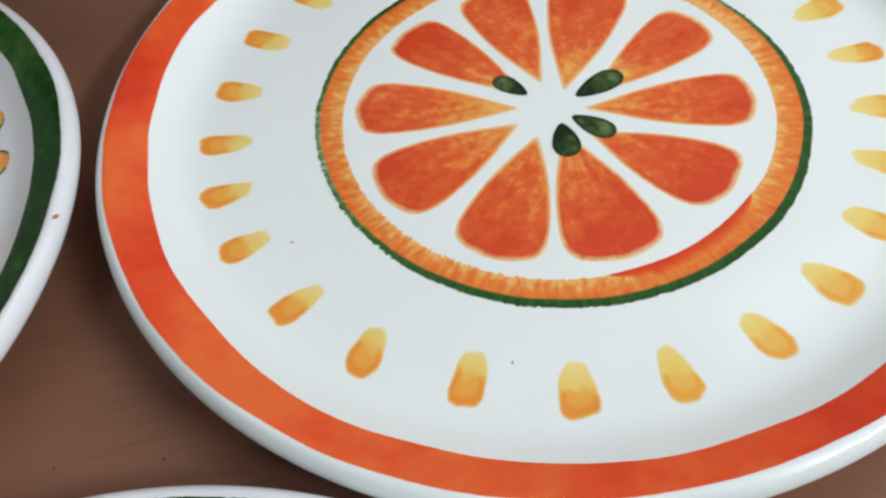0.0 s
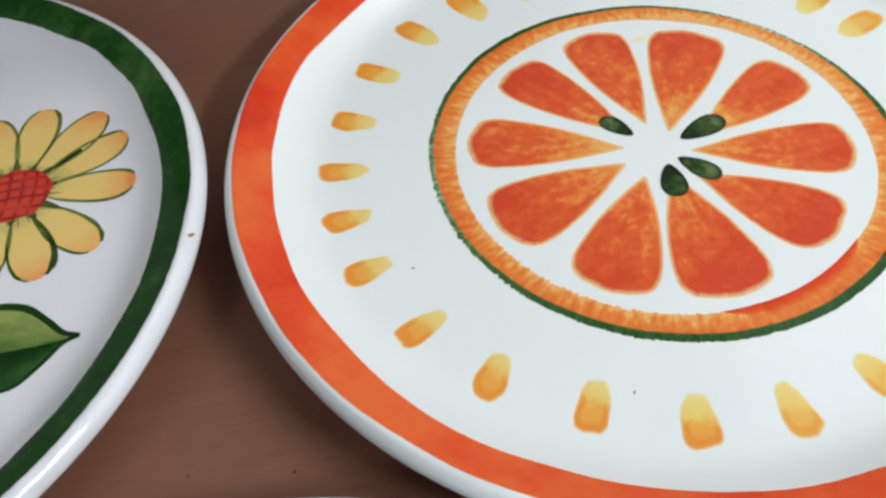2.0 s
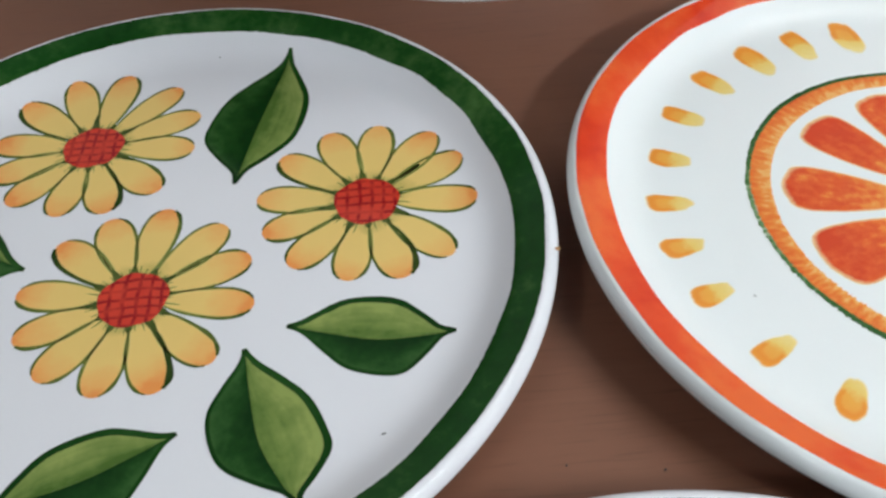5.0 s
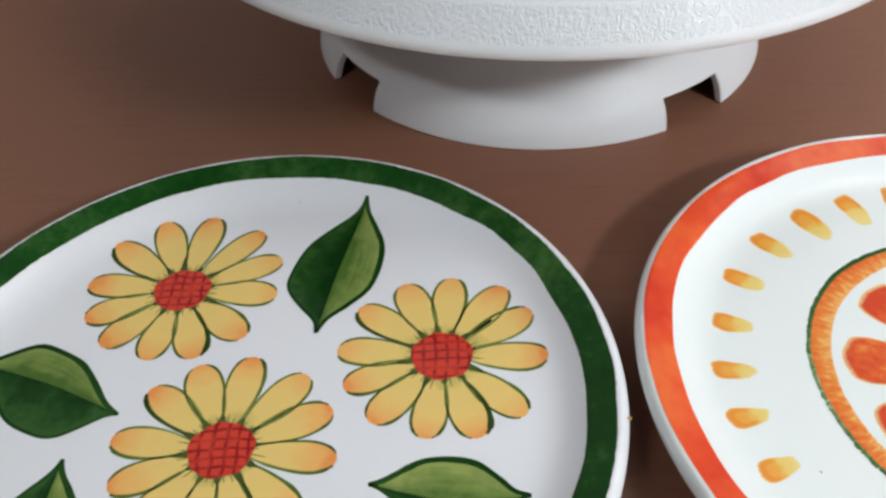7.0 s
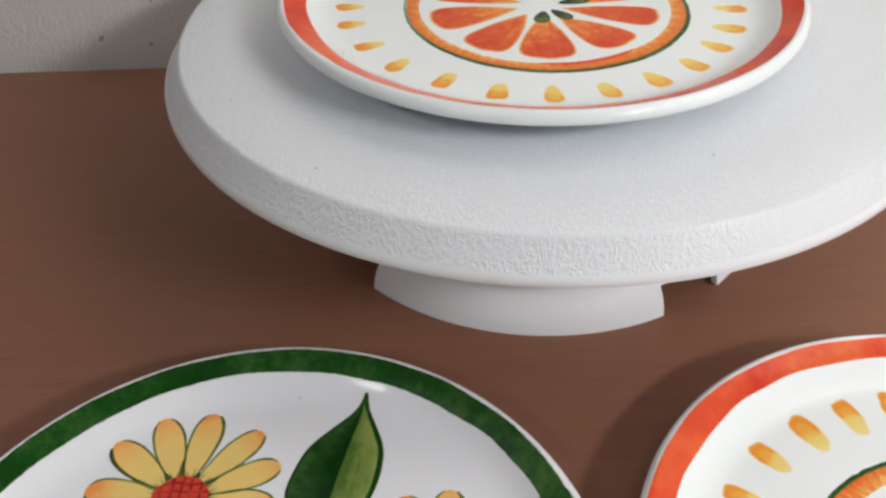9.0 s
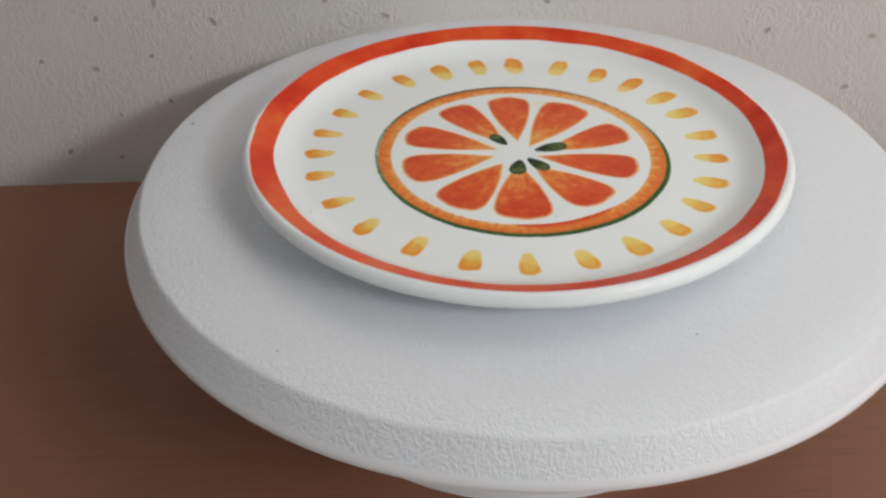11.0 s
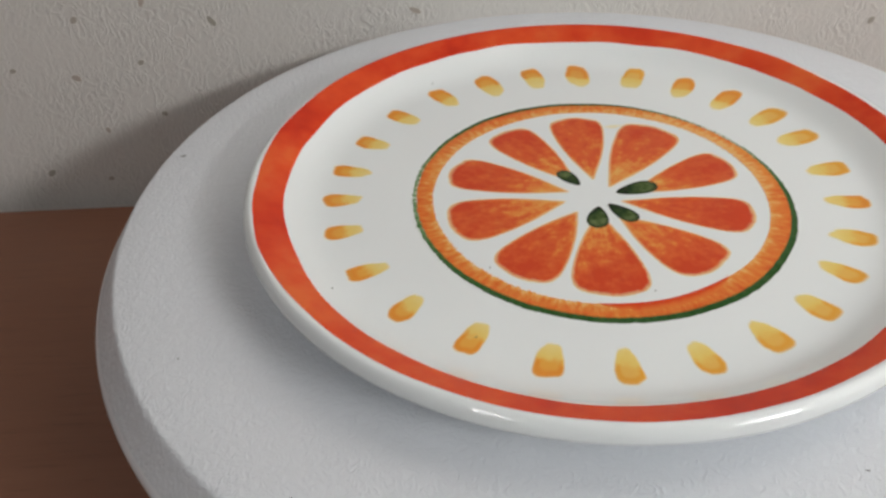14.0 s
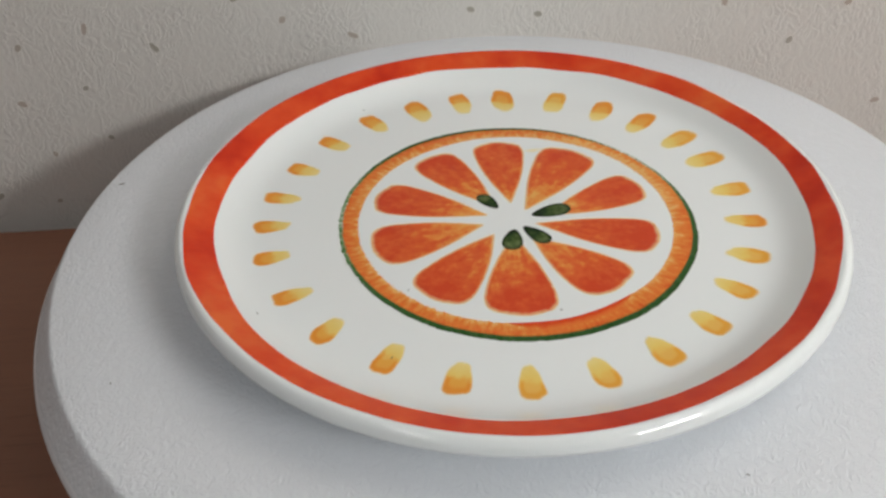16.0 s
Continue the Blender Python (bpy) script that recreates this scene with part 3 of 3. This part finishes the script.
def add_daisy(plate, rng, centre, turns, stretch):
    """turns: petals that lie off their usual angle; stretch: how much further the petals towards the far side reach."""
    heart = [(centre[0] + (8.4 + 0.3 * math.sin(5 * t)) * math.cos(t), centre[1] + (8.2 + 0.25 * math.cos(7 * t)) * math.sin(t)) for t in (2 * math.pi * k / 48 for k in range(48))]
    daisy = decal("daisy", heart, CENTRE, 0.00030, None, 4)
    part("daisy", daisy, plate, "yellow daisy with a hatched red centre")
    for i, (base, reach, ccw, cw) in enumerate(PETALS):
        angle = base + turns.get(base, 0) + rng.uniform(-1, 1)
        a = math.radians(angle)
        reach += stretch * max(0.0, math.sin(a)) + rng.uniform(-0.4, 0.4)
        width = 10.4 + rng.uniform(-0.5, 0.5)
        loop = petal_outline(rng, centre, angle, 6.0, reach, width)
        axis = ((centre[0] + 7 * math.cos(a), centre[1] + 7 * math.sin(a)), (centre[0] + reach * math.cos(a), centre[1] + reach * math.sin(a)))
        part("petal", decal("petal", loop, PETAL, 0.00016, axis, 5), daisy)
        # the olive lines swell to a dark stroke near the tip
        for start, stop, step, wide in ((1, 19, 1, ccw), (39, 21, -1, cw)):
            run = [loop[k % 40] for k in range(start, stop, step)]
            n = len(run)
            widths = [(0.55 + (wide - 0.55) * (k / n) ** 1.2) * (1.0 if k < n - 2 else 0.55) * (1 + 0.35 * noise.noise(Vector((k * 0.4, i, step)))) for k in range(n)]
            part("petal_line", strip_decal("petal_line", run, widths, PETAL_DARK if wide > 1.5 else PETAL_LINE, 0.00022), daisy)
        # short rays out of the heart, and a dark wedge between this petal and the next
        for off, most, wide in ((-0.10, 2.8, 0.55), (0.12, 2.2, 0.5), (0.26, 5.6, 2.3)):
            r1 = 9.0 + rng.uniform(0.4, most)
            off += rng.uniform(-0.03, 0.03)
            pts = [(centre[0] + r * math.cos(a + off), centre[1] + r * math.sin(a + off)) for r in (7.5, (7.5 + r1) / 2, r1)]
            part("ray", strip_decal("ray", pts, (wide, wide * 0.7, 0.12), PETAL_DARK if wide > 1 else PETAL_LINE, 0.00024), daisy)


def add_leaf(plate, stem, point, dark_at, light_at, mid_at):
    """A pointed leaf: one half dark, one half light, a dark line round the light half."""
    sx, sy = stem
    qx, qy = point

    def side(swell):
        # a run from tip to tip that swells out to the given place, with drawn-out tips
        ax, ay = qx - sx, qy - sy
        mid_s = ((swell[0] - sx) * ax + (swell[1] - sy) * ay) / (ax * ax + ay * ay)
        bx, by = swell[0] - sx - mid_s * ax, swell[1] - sy - mid_s * ay
        run = []
        for t, out in ((0, 0), (0.05, 0.06), (0.11, 0.20), (0.22, 0.57), (0.34, 0.89), (0.5, 1.0), (0.66, 0.92), (0.80, 0.50), (0.90, 0.13), (1, 0)):
            along = t * 2 * mid_s if t < 0.5 else mid_s + (2 * t - 1) * (1 - mid_s)
            run.append((sx + along * ax + out * bx, sy + along * ay + out * by, 0))
        return [(p.x, p.y) for p in curve_points(run, 5)]

    dark, light = side(dark_at), side(light_at)
    mx, my = (sx + qx) / 2, (sy + qy) / 2
    mid = [(p.x, p.y) for p in curve_points([(sx, sy, 0), (0.5 * (sx + mid_at[0]) + 0.12 * (mid_at[0] - mx), 0.5 * (sy + mid_at[1]) + 0.12 * (mid_at[1] - my), 0), (*mid_at, 0), (0.5 * (qx + mid_at[0]) + 0.12 * (mid_at[0] - mx), 0.5 * (qy + mid_at[1]) + 0.12 * (mid_at[1] - my), 0), (qx, qy, 0)], 9)]
    leaf = fill_between("leaf", dark, mid, LEAF_DARK, 0.00015)
    part("leaf", leaf, plate, "two-tone green leaf with pointed tips")
    part("light_half", fill_between("light_half", mid, light, LEAF_LIGHT, 0.00016), leaf, "light green leaf half")
    n = len(light)
    widths = [0.9 + 0.85 * math.sin(math.pi * k / (n - 1)) ** 0.6 * (1 + 0.35 * noise.noise(Vector((k * 0.3, sx, sy)))) for k in range(n)]
    part("leaf_line", strip_decal("leaf_line", light, widths, OUTLINE, 0.00022), leaf)
    part("leaf_line", strip_decal("leaf_line", dark, [1.1 - 0.2 * math.sin(math.pi * k / (n - 1)) for k in range(n)], OUTLINE, 0.00022), leaf)


def fill_between(name, run_a, run_b, material, lift, across=5):
    verts, uvs, faces = [], [], []
    n = len(run_a)
    for i in range(n):
        j = i * (len(run_b) - 1) / (n - 1)
        j0 = min(int(j), len(run_b) - 2)
        f = j - j0
        bx = run_b[j0][0] * (1 - f) + run_b[j0 + 1][0] * f
        by = run_b[j0][1] * (1 - f) + run_b[j0 + 1][1] * f
        for k in range(across + 1):
            t = k / across
            x, y = run_a[i][0] * (1 - t) + bx * t, run_a[i][1] * (1 - t) + by * t
            verts.append((x / 1000, y / 1000, paint_height(x, y, lift)))
            uvs.append((t, i / n))
    w = across + 1
    for i in range(n - 1):
        for k in range(across):
            faces.append((i * w + k, i * w + k + 1, (i + 1) * w + k + 1, (i + 1) * w + k))
    a = Vector(verts[faces[len(faces) // 2][0]])
    b, c = Vector(verts[faces[len(faces) // 2][1]]), Vector(verts[faces[len(faces) // 2][2]])
    if (b - a).cross(c - a).z < 0:
        faces = [f[::-1] for f in faces]
    return mesh_object(name, verts, faces, material, True, uvs)


def green_plate(name, label, seed, flowers):
    rng = random.Random(seed)
    plate = make_dish(name, label, SHADE_COOLED_GLAZE)
    w0, w1, f0, f1 = wobble(seed, 0.5, 2.0), wobble(seed + 7, 0.3, 2.4), wobble(seed + 3, 0.60, 5.5), wobble(seed + 5, 0.40, 6.5)
    rough = wobble(seed + 9, 0.24, 80.0)
    band = ring_decal("rim_band", lambda a: 86.7 - 0.5 * max(0.0, math.cos(a)) + w0(a) + f0(a) + rough(a), lambda a: 93.5 + 0.3 * max(0.0, math.sin(a)) + w1(a) + f1(a) + rough(a + 1), RIM_GREEN, 0.00012, across=16, step=0.5, tone=lambda a, k: 0.5)
    part("rim_band", band, plate, "hand-painted dark green rim band")
    if flowers:
        add_daisy(plate, rng, (-25.3, 41.4), {}, 2.4)
        add_daisy(plate, rng, (50.4, 11.9), {48: 5, 22: 7, 352: 4, 138: 2, 171: 2}, 0.0)
        add_daisy(plate, rng, (-4.9, -15.0), {}, -0.6)
        add_leaf(plate, (28.2, 78.0), (15.5, 22.0), (6.7, 46.8), (32.3, 47.0), (20.6, 47.5))
        add_leaf(plate, (31.9, -26.6), (70.0, -31.7), (53.0, -41.6), (51.5, -20.8), (52.0, -32.3))
        add_leaf(plate, (22.7, -32.0), (36.7, -71.3), (17.3, -54.5), (40.9, -54.0), (27.5, -55.5))
        add_leaf(plate, (-33.4, -2.8), (-77.0, 16.8), (-53.5, -8.2), (-56.2, 20.2), (-54.0, 8.0))
        add_leaf(plate, (-43.8, -15.8), (-49.0, -60.0), (-57.0, -38.0), (-36.5, -37.5), (-45.5, -38.0))
        add_leaf(plate, (10.4, -52.3), (-27.0, -67.0), (-4.0, -71.0), (-10.0, -52.0), (-7.5, -61.5))
    return plate


# ---------------------------------------------------------------- the setting
table = tagged(new("table"), "long brown wood-grain table against the wall", "table", kind="thing")
part("tabletop", box_object("tabletop", (-1.0, -0.62, TABLE_Z - 0.032), (0.9, TABLE_BACK, TABLE_Z), WOOD, 0.002), table)
for lx, ly in ((-0.95, -0.57), (0.85, -0.57), (-0.95, 0.28), (0.85, 0.28)):
    part("leg", box_object("leg", (lx - 0.025, ly - 0.025, -0.74), (lx + 0.025, ly + 0.025, TABLE_Z - 0.032), WOOD, 0.003), table)

wall_north = tagged(box_object("wall_north", (-1.8, WALL_Y, -0.74), (2.0, WALL_Y + 0.12, 1.75), WALLPAPER), "pale embossed wallpaper with scattered coloured flecks", "wall", kind="structure")
# unseen shell added round the table; its dark walls limit the fill light
tagged(box_object("wall_south", (-1.8, -2.62, -0.74), (2.0, -2.5, 1.75), ROOM_PAINT), "plain dark room wall, unseen, added to close the room", "wall", kind="structure")
tagged(box_object("wall_west", (-1.92, -2.62, -0.74), (-1.8, WALL_Y + 0.12, 1.75), ROOM_PAINT), "plain dark side wall, unseen, added to close the room", "wall", kind="structure")
tagged(box_object("wall_east", (2.0, -2.62, -0.74), (2.12, WALL_Y + 0.12, 1.75), ROOM_PAINT), "plain dark side wall, unseen, added to close the room", "wall", kind="structure")
tagged(box_object("floor", (-1.92, -2.62, -0.80), (2.12, WALL_Y + 0.12, -0.74), FLOOR_WOOD), "plain brown floor below the table", "floor", kind="structure")
tagged(box_object("ceiling", (-1.92, -2.62, 1.75), (2.12, WALL_Y + 0.12, 1.83), CEILING_PAINT), "plain grey ceiling, unseen, added to close the room", "ceiling", kind="structure")


def fleck_mesh(long, wide, seed):
    bm = bmesh.new()
    ring = []
    for k in range(10):
        t = 2 * math.pi * k / 10
        n = 1 + 0.35 * noise.noise(Vector((math.cos(t), math.sin(t), seed)))
        ring.append((long / 2 * math.cos(t) * n, wide / 2 * math.sin(t) * n))
    front = [bm.verts.new((x, -0.0001, z)) for x, z in ring]
    back = [bm.verts.new((x, 0.0003, z)) for x, z in ring]
    bm.faces.new(front)
    for k in range(10):
        bm.faces.new((front[k], front[(k + 1) % 10], back[(k + 1) % 10], back[k]))
    bmesh.ops.recalc_face_normals(bm, faces=bm.faces[:])
    me = bpy.data.meshes.new("fleck")
    bm.to_mesh(me)
    bm.free()
    me.materials.append(FLECK)
    return me


FLECK_MESHES = [fleck_mesh(0.0044, 0.0028, 1.0), fleck_mesh(0.0035, 0.0026, 2.3), fleck_mesh(0.0054, 0.0024, 3.7), fleck_mesh(0.0028, 0.0022, 4.9)]
FLECKS = ((-299, 89.8), (-240.6, 86.4), (-332.4, 67.7), (-305.4, 63), (-275.3, 69), (-303.8, 10.5), (-153, 87), (-331, 15), (-270.4, 43.6), (-183, 96), (-70.7, 92), (12.8, 93), (46, 73), (41.7, 95), (69.6, 89.5), (94.8, 39.3), (128, 17), (102.4, 68), (-100.5, 95.7), (-268.6, 96.8), (-298.3, 36.5))
rng = random.Random(5)
spots = [(x / 1000, z / 1000) for x, z in FLECKS]
for _ in range(90):
    x, z = rng.uniform(-0.75, 0.6), rng.uniform(0.0, 0.45)
    if z > 0.104 or x < -0.40 or x > 0.14:
        spots.append((x, z))
for x, z in spots:
    ob = new("fleck", rng.choice(FLECK_MESHES))
    ob.matrix_world = pose(x, WALL_Y, z, 0, rng.uniform(-70, 70), 0)
    ob.parent = wall_north

# ---------------------------------------------------------------- the turntable
TILT, LEAN = 1.19, 0.26
TT_X, TT_Y, TT_Z = -0.1005, 0.2086, 0.0839
turntable = tagged(new("turntable"), "white plastic cake turntable with an embossed leathery top", "turntable", kind="thing")
turntable.location = (TT_X, TT_Y, TABLE_Z)
top_profile = [(0.0, 0.0), (0.06, 0.0), (0.12, 0.0), (0.1370, -0.0001), (0.1378, -0.0004), (0.1384, -0.0011), (0.1390, -0.0020), (0.1410, -0.0050), (0.1438, -0.0092), (0.1446, -0.0103), (0.1450, -0.0113), (0.1450, -0.0126), (0.1441, -0.0134), (0.137, -0.0137), (0.100, -0.0135), (0.05, -0.0135), (0.0, -0.0135)]
disc = part("disc", lathe("disc", top_profile, PLASTIC, 220), turntable, "round embossed white turning plate")
# the lip and the underside are smooth, the top and its sloping edge are embossed
disc.data.materials.append(SMOOTH_PLASTIC)
for face in disc.data.polygons:
    if math.hypot(face.center.x, face.center.y) > 0.1444 or face.center.z < -0.0095:
        face.material_index = 1
disc.location = (0, 0, TT_Z - TABLE_Z)
disc.rotation_euler = (radians(TILT), radians(LEAN), 0)


def make_foot():
    """A flared hollow foot with four square-cut notches along its lower edge."""
    outer = [(0.0937, 0.0), (0.0930, 0.004), (0.0916, 0.008), (0.0892, 0.0115), (0.0845, 0.0175), (0.0785, 0.0245), (0.070, 0.032), (0.060, 0.040), (0.050, 0.049), (0.042, 0.058), (0.040, 0.0675)]
    wall = 0.0028
    inner = [(r - wall, max(0.0, z - 0.0004) if i == 0 else z - wall * 0.6) for i, (r, z) in enumerate(outer)]
    turns = 144
    notches = [213.2 + 90 * k for k in range(4)]
    cut_rows = 3

    def cut(k, row):
        a = (k + 0.5) * 360 / turns
        return row < cut_rows and any(abs((a - n + 180) % 360 - 180) < 9.4 for n in notches)

    bm = bmesh.new()
    grid = []
    for shell in (outer, inner):
        grid.append([[bm.verts.new((r * math.cos(2 * math.pi * k / turns), r * math.sin(2 * math.pi * k / turns), z)) for k in range(turns)] for r, z in shell])
    rows = len(outer) - 1
    for row in range(rows):
        for k in range(turns):
            if cut(k, row):
                continue
            n = (k + 1) % turns
            o, i = grid
            bm.faces.new((o[row][k], o[row][n], o[row + 1][n], o[row + 1][k]))
            bm.faces.new((i[row][n], i[row][k], i[row + 1][k], i[row + 1][n]))
            if row == 0 or cut(k, row - 1):
                bm.faces.new((i[row][k], i[row][n], o[row][n], o[row][k]))
            if cut((k - 1) % turns, row):
                bm.faces.new((o[row][k], o[row + 1][k], i[row + 1][k], i[row][k]))
            if cut(n, row):
                bm.faces.new((o[row + 1][n], o[row][n], i[row][n], i[row + 1][n]))
    for v in [v for v in bm.verts if not v.link_faces]:
        bm.verts.remove(v)
    bmesh.ops.recalc_face_normals(bm, faces=bm.faces[:])
    sharp = [e for e in bm.edges if len(e.link_faces) == 2 and e.calc_face_angle(0.0) > 0.7]
    bmesh.ops.bevel(bm, geom=sharp, offset=0.0005, segments=1, affect="EDGES", clamp_overlap=True)
    me = bpy.data.meshes.new("foot")
    bm.to_mesh(me)
    bm.free()
    me.materials.append(SMOOTH_PLASTIC)
    for p in me.polygons:
        p.use_smooth = True
    ob = new("foot", me)
    ob.data.set_sharp_from_angle(angle=radians(40))
    return ob


part("foot", make_foot(), turntable, "smooth flared white foot with cut notches")
part("hub", lathe("hub", [(0.0, 0.0705), (0.030, 0.0705), (0.030, 0.055), (0.0, 0.055)], SMOOTH_PLASTIC, 48), turntable)

# ---------------------------------------------------------------- the plates on table and turntable
plate_low = orange_plate("dinner_plate", "white glazed plate painted with an orange slice, on the table", 3, ((200, 0.6), (168, 1.0)), (0.7, -2.4))
plate_low.matrix_world = pose(0.0004, -0.0003, TABLE_Z, 0, 0, math.degrees(0.2174))
plate_high = orange_plate("dinner_plate", "white glazed plate painted with an orange slice, on the turntable", 8, ((180, 1.3), (90, 1.5)), (0.1, -4.1), (1.3, 0.0))
plate_high.matrix_world = pose(TT_X, TT_Y, TT_Z, TILT, LEAN) @ pose(-0.1022 - TT_X, 0.2023 - TT_Y, 0.0001, 0, 0, math.degrees(0.1086))
plate_daisy = green_plate("dinner_plate", "white glazed plate with three yellow daisies and a green rim", 21, True)
plate_daisy.matrix_world = pose(-0.1964, 0.0031, TABLE_Z)
plate_plain = green_plate("dinner_plate", "white glazed plate with a dark green painted rim", 34, False)
plate_plain.matrix_world = pose(-0.0960, -0.1695, TABLE_Z, 0, 0, 40)

# ---------------------------------------------------------------- small marks
def crumb(name, x, y, z, size, material, seed):
    """A low rough grain that lies on a surface."""
    bm = bmesh.new()
    bmesh.ops.create_icosphere(bm, subdivisions=2, radius=size)
    for v in bm.verts:
        v.co *= 1 + 0.35 * noise.noise(v.co / size * 1.2 + Vector((seed, 0, 0)))
        v.co.z *= 0.5
        v.co.x *= 1.4
    me = bpy.data.meshes.new(name)
    bm.to_mesh(me)
    bm.free()
    me.materials.append(material)
    ob = new(name, me)
    ob.matrix_world = pose(x, y, z + size * 0.3, 0, 0, seed * 40)
    return ob


for k, (x, y, size) in enumerate(((-0.0863, -0.0622, 0.00026), (-0.1062, -0.0594, 0.00022))):
    tagged(crumb("crumb", x, y, TABLE_Z, size, DARK_DOT, k + 1.0), "tiny dark crumb lying on the brown table", "crumb", "crumbs")
for x, y, size in ((-0.1285, 0.0335, 0.0007), (0.0400, -0.1016, 0.00035), (-0.0784, -0.1025, 0.00035), (-0.1103, -0.0604, 0.0003)):
    mark = part("scuff", crumb("scuff", x, y, 0.0, size, DARK_DOT, x * 100), disc, "small dark scuff")
    mark.scale = (1, 0.5, 0.25)
rust = part("rust_spot", crumb("rust_spot", 0.0945, -0.0175, 0.0168, 0.00034, RUST, 2.0), plate_daisy, "brown chip stain on the rim")
rust.scale = (1.2, 2.0, 0.4)
for x, y, size in ((0.0533, -0.0566, 0.00028), (0.0061, 0.0785, 0.00024)):
    dot = part("glaze_speck", crumb("glaze_speck", x, y, dish_height(math.hypot(x, y)), size, DARK_DOT, x * 90), plate_daisy, "tiny dark fleck in the glaze")
    dot.scale = (1.3, 0.7, 0.3)
for plate, marks in ((plate_low, ((-0.0355, -0.0557), (-0.0626, -0.0120), (0.0071, -0.0016))), (plate_high, ((-0.0429, -0.0552), (-0.0352, -0.0306), (0.0029, -0.0465), (-0.0751, -0.0348), (-0.0371, 0.0701)))):
    for x, y in marks:
        dot = part("glaze_speck", crumb("glaze_speck", x, y, dish_height(math.hypot(x, y)), 0.00022, DARK_DOT, x * 90), plate, "tiny dark fleck in the glaze")
        dot.scale = (1.3, 0.7, 0.3)
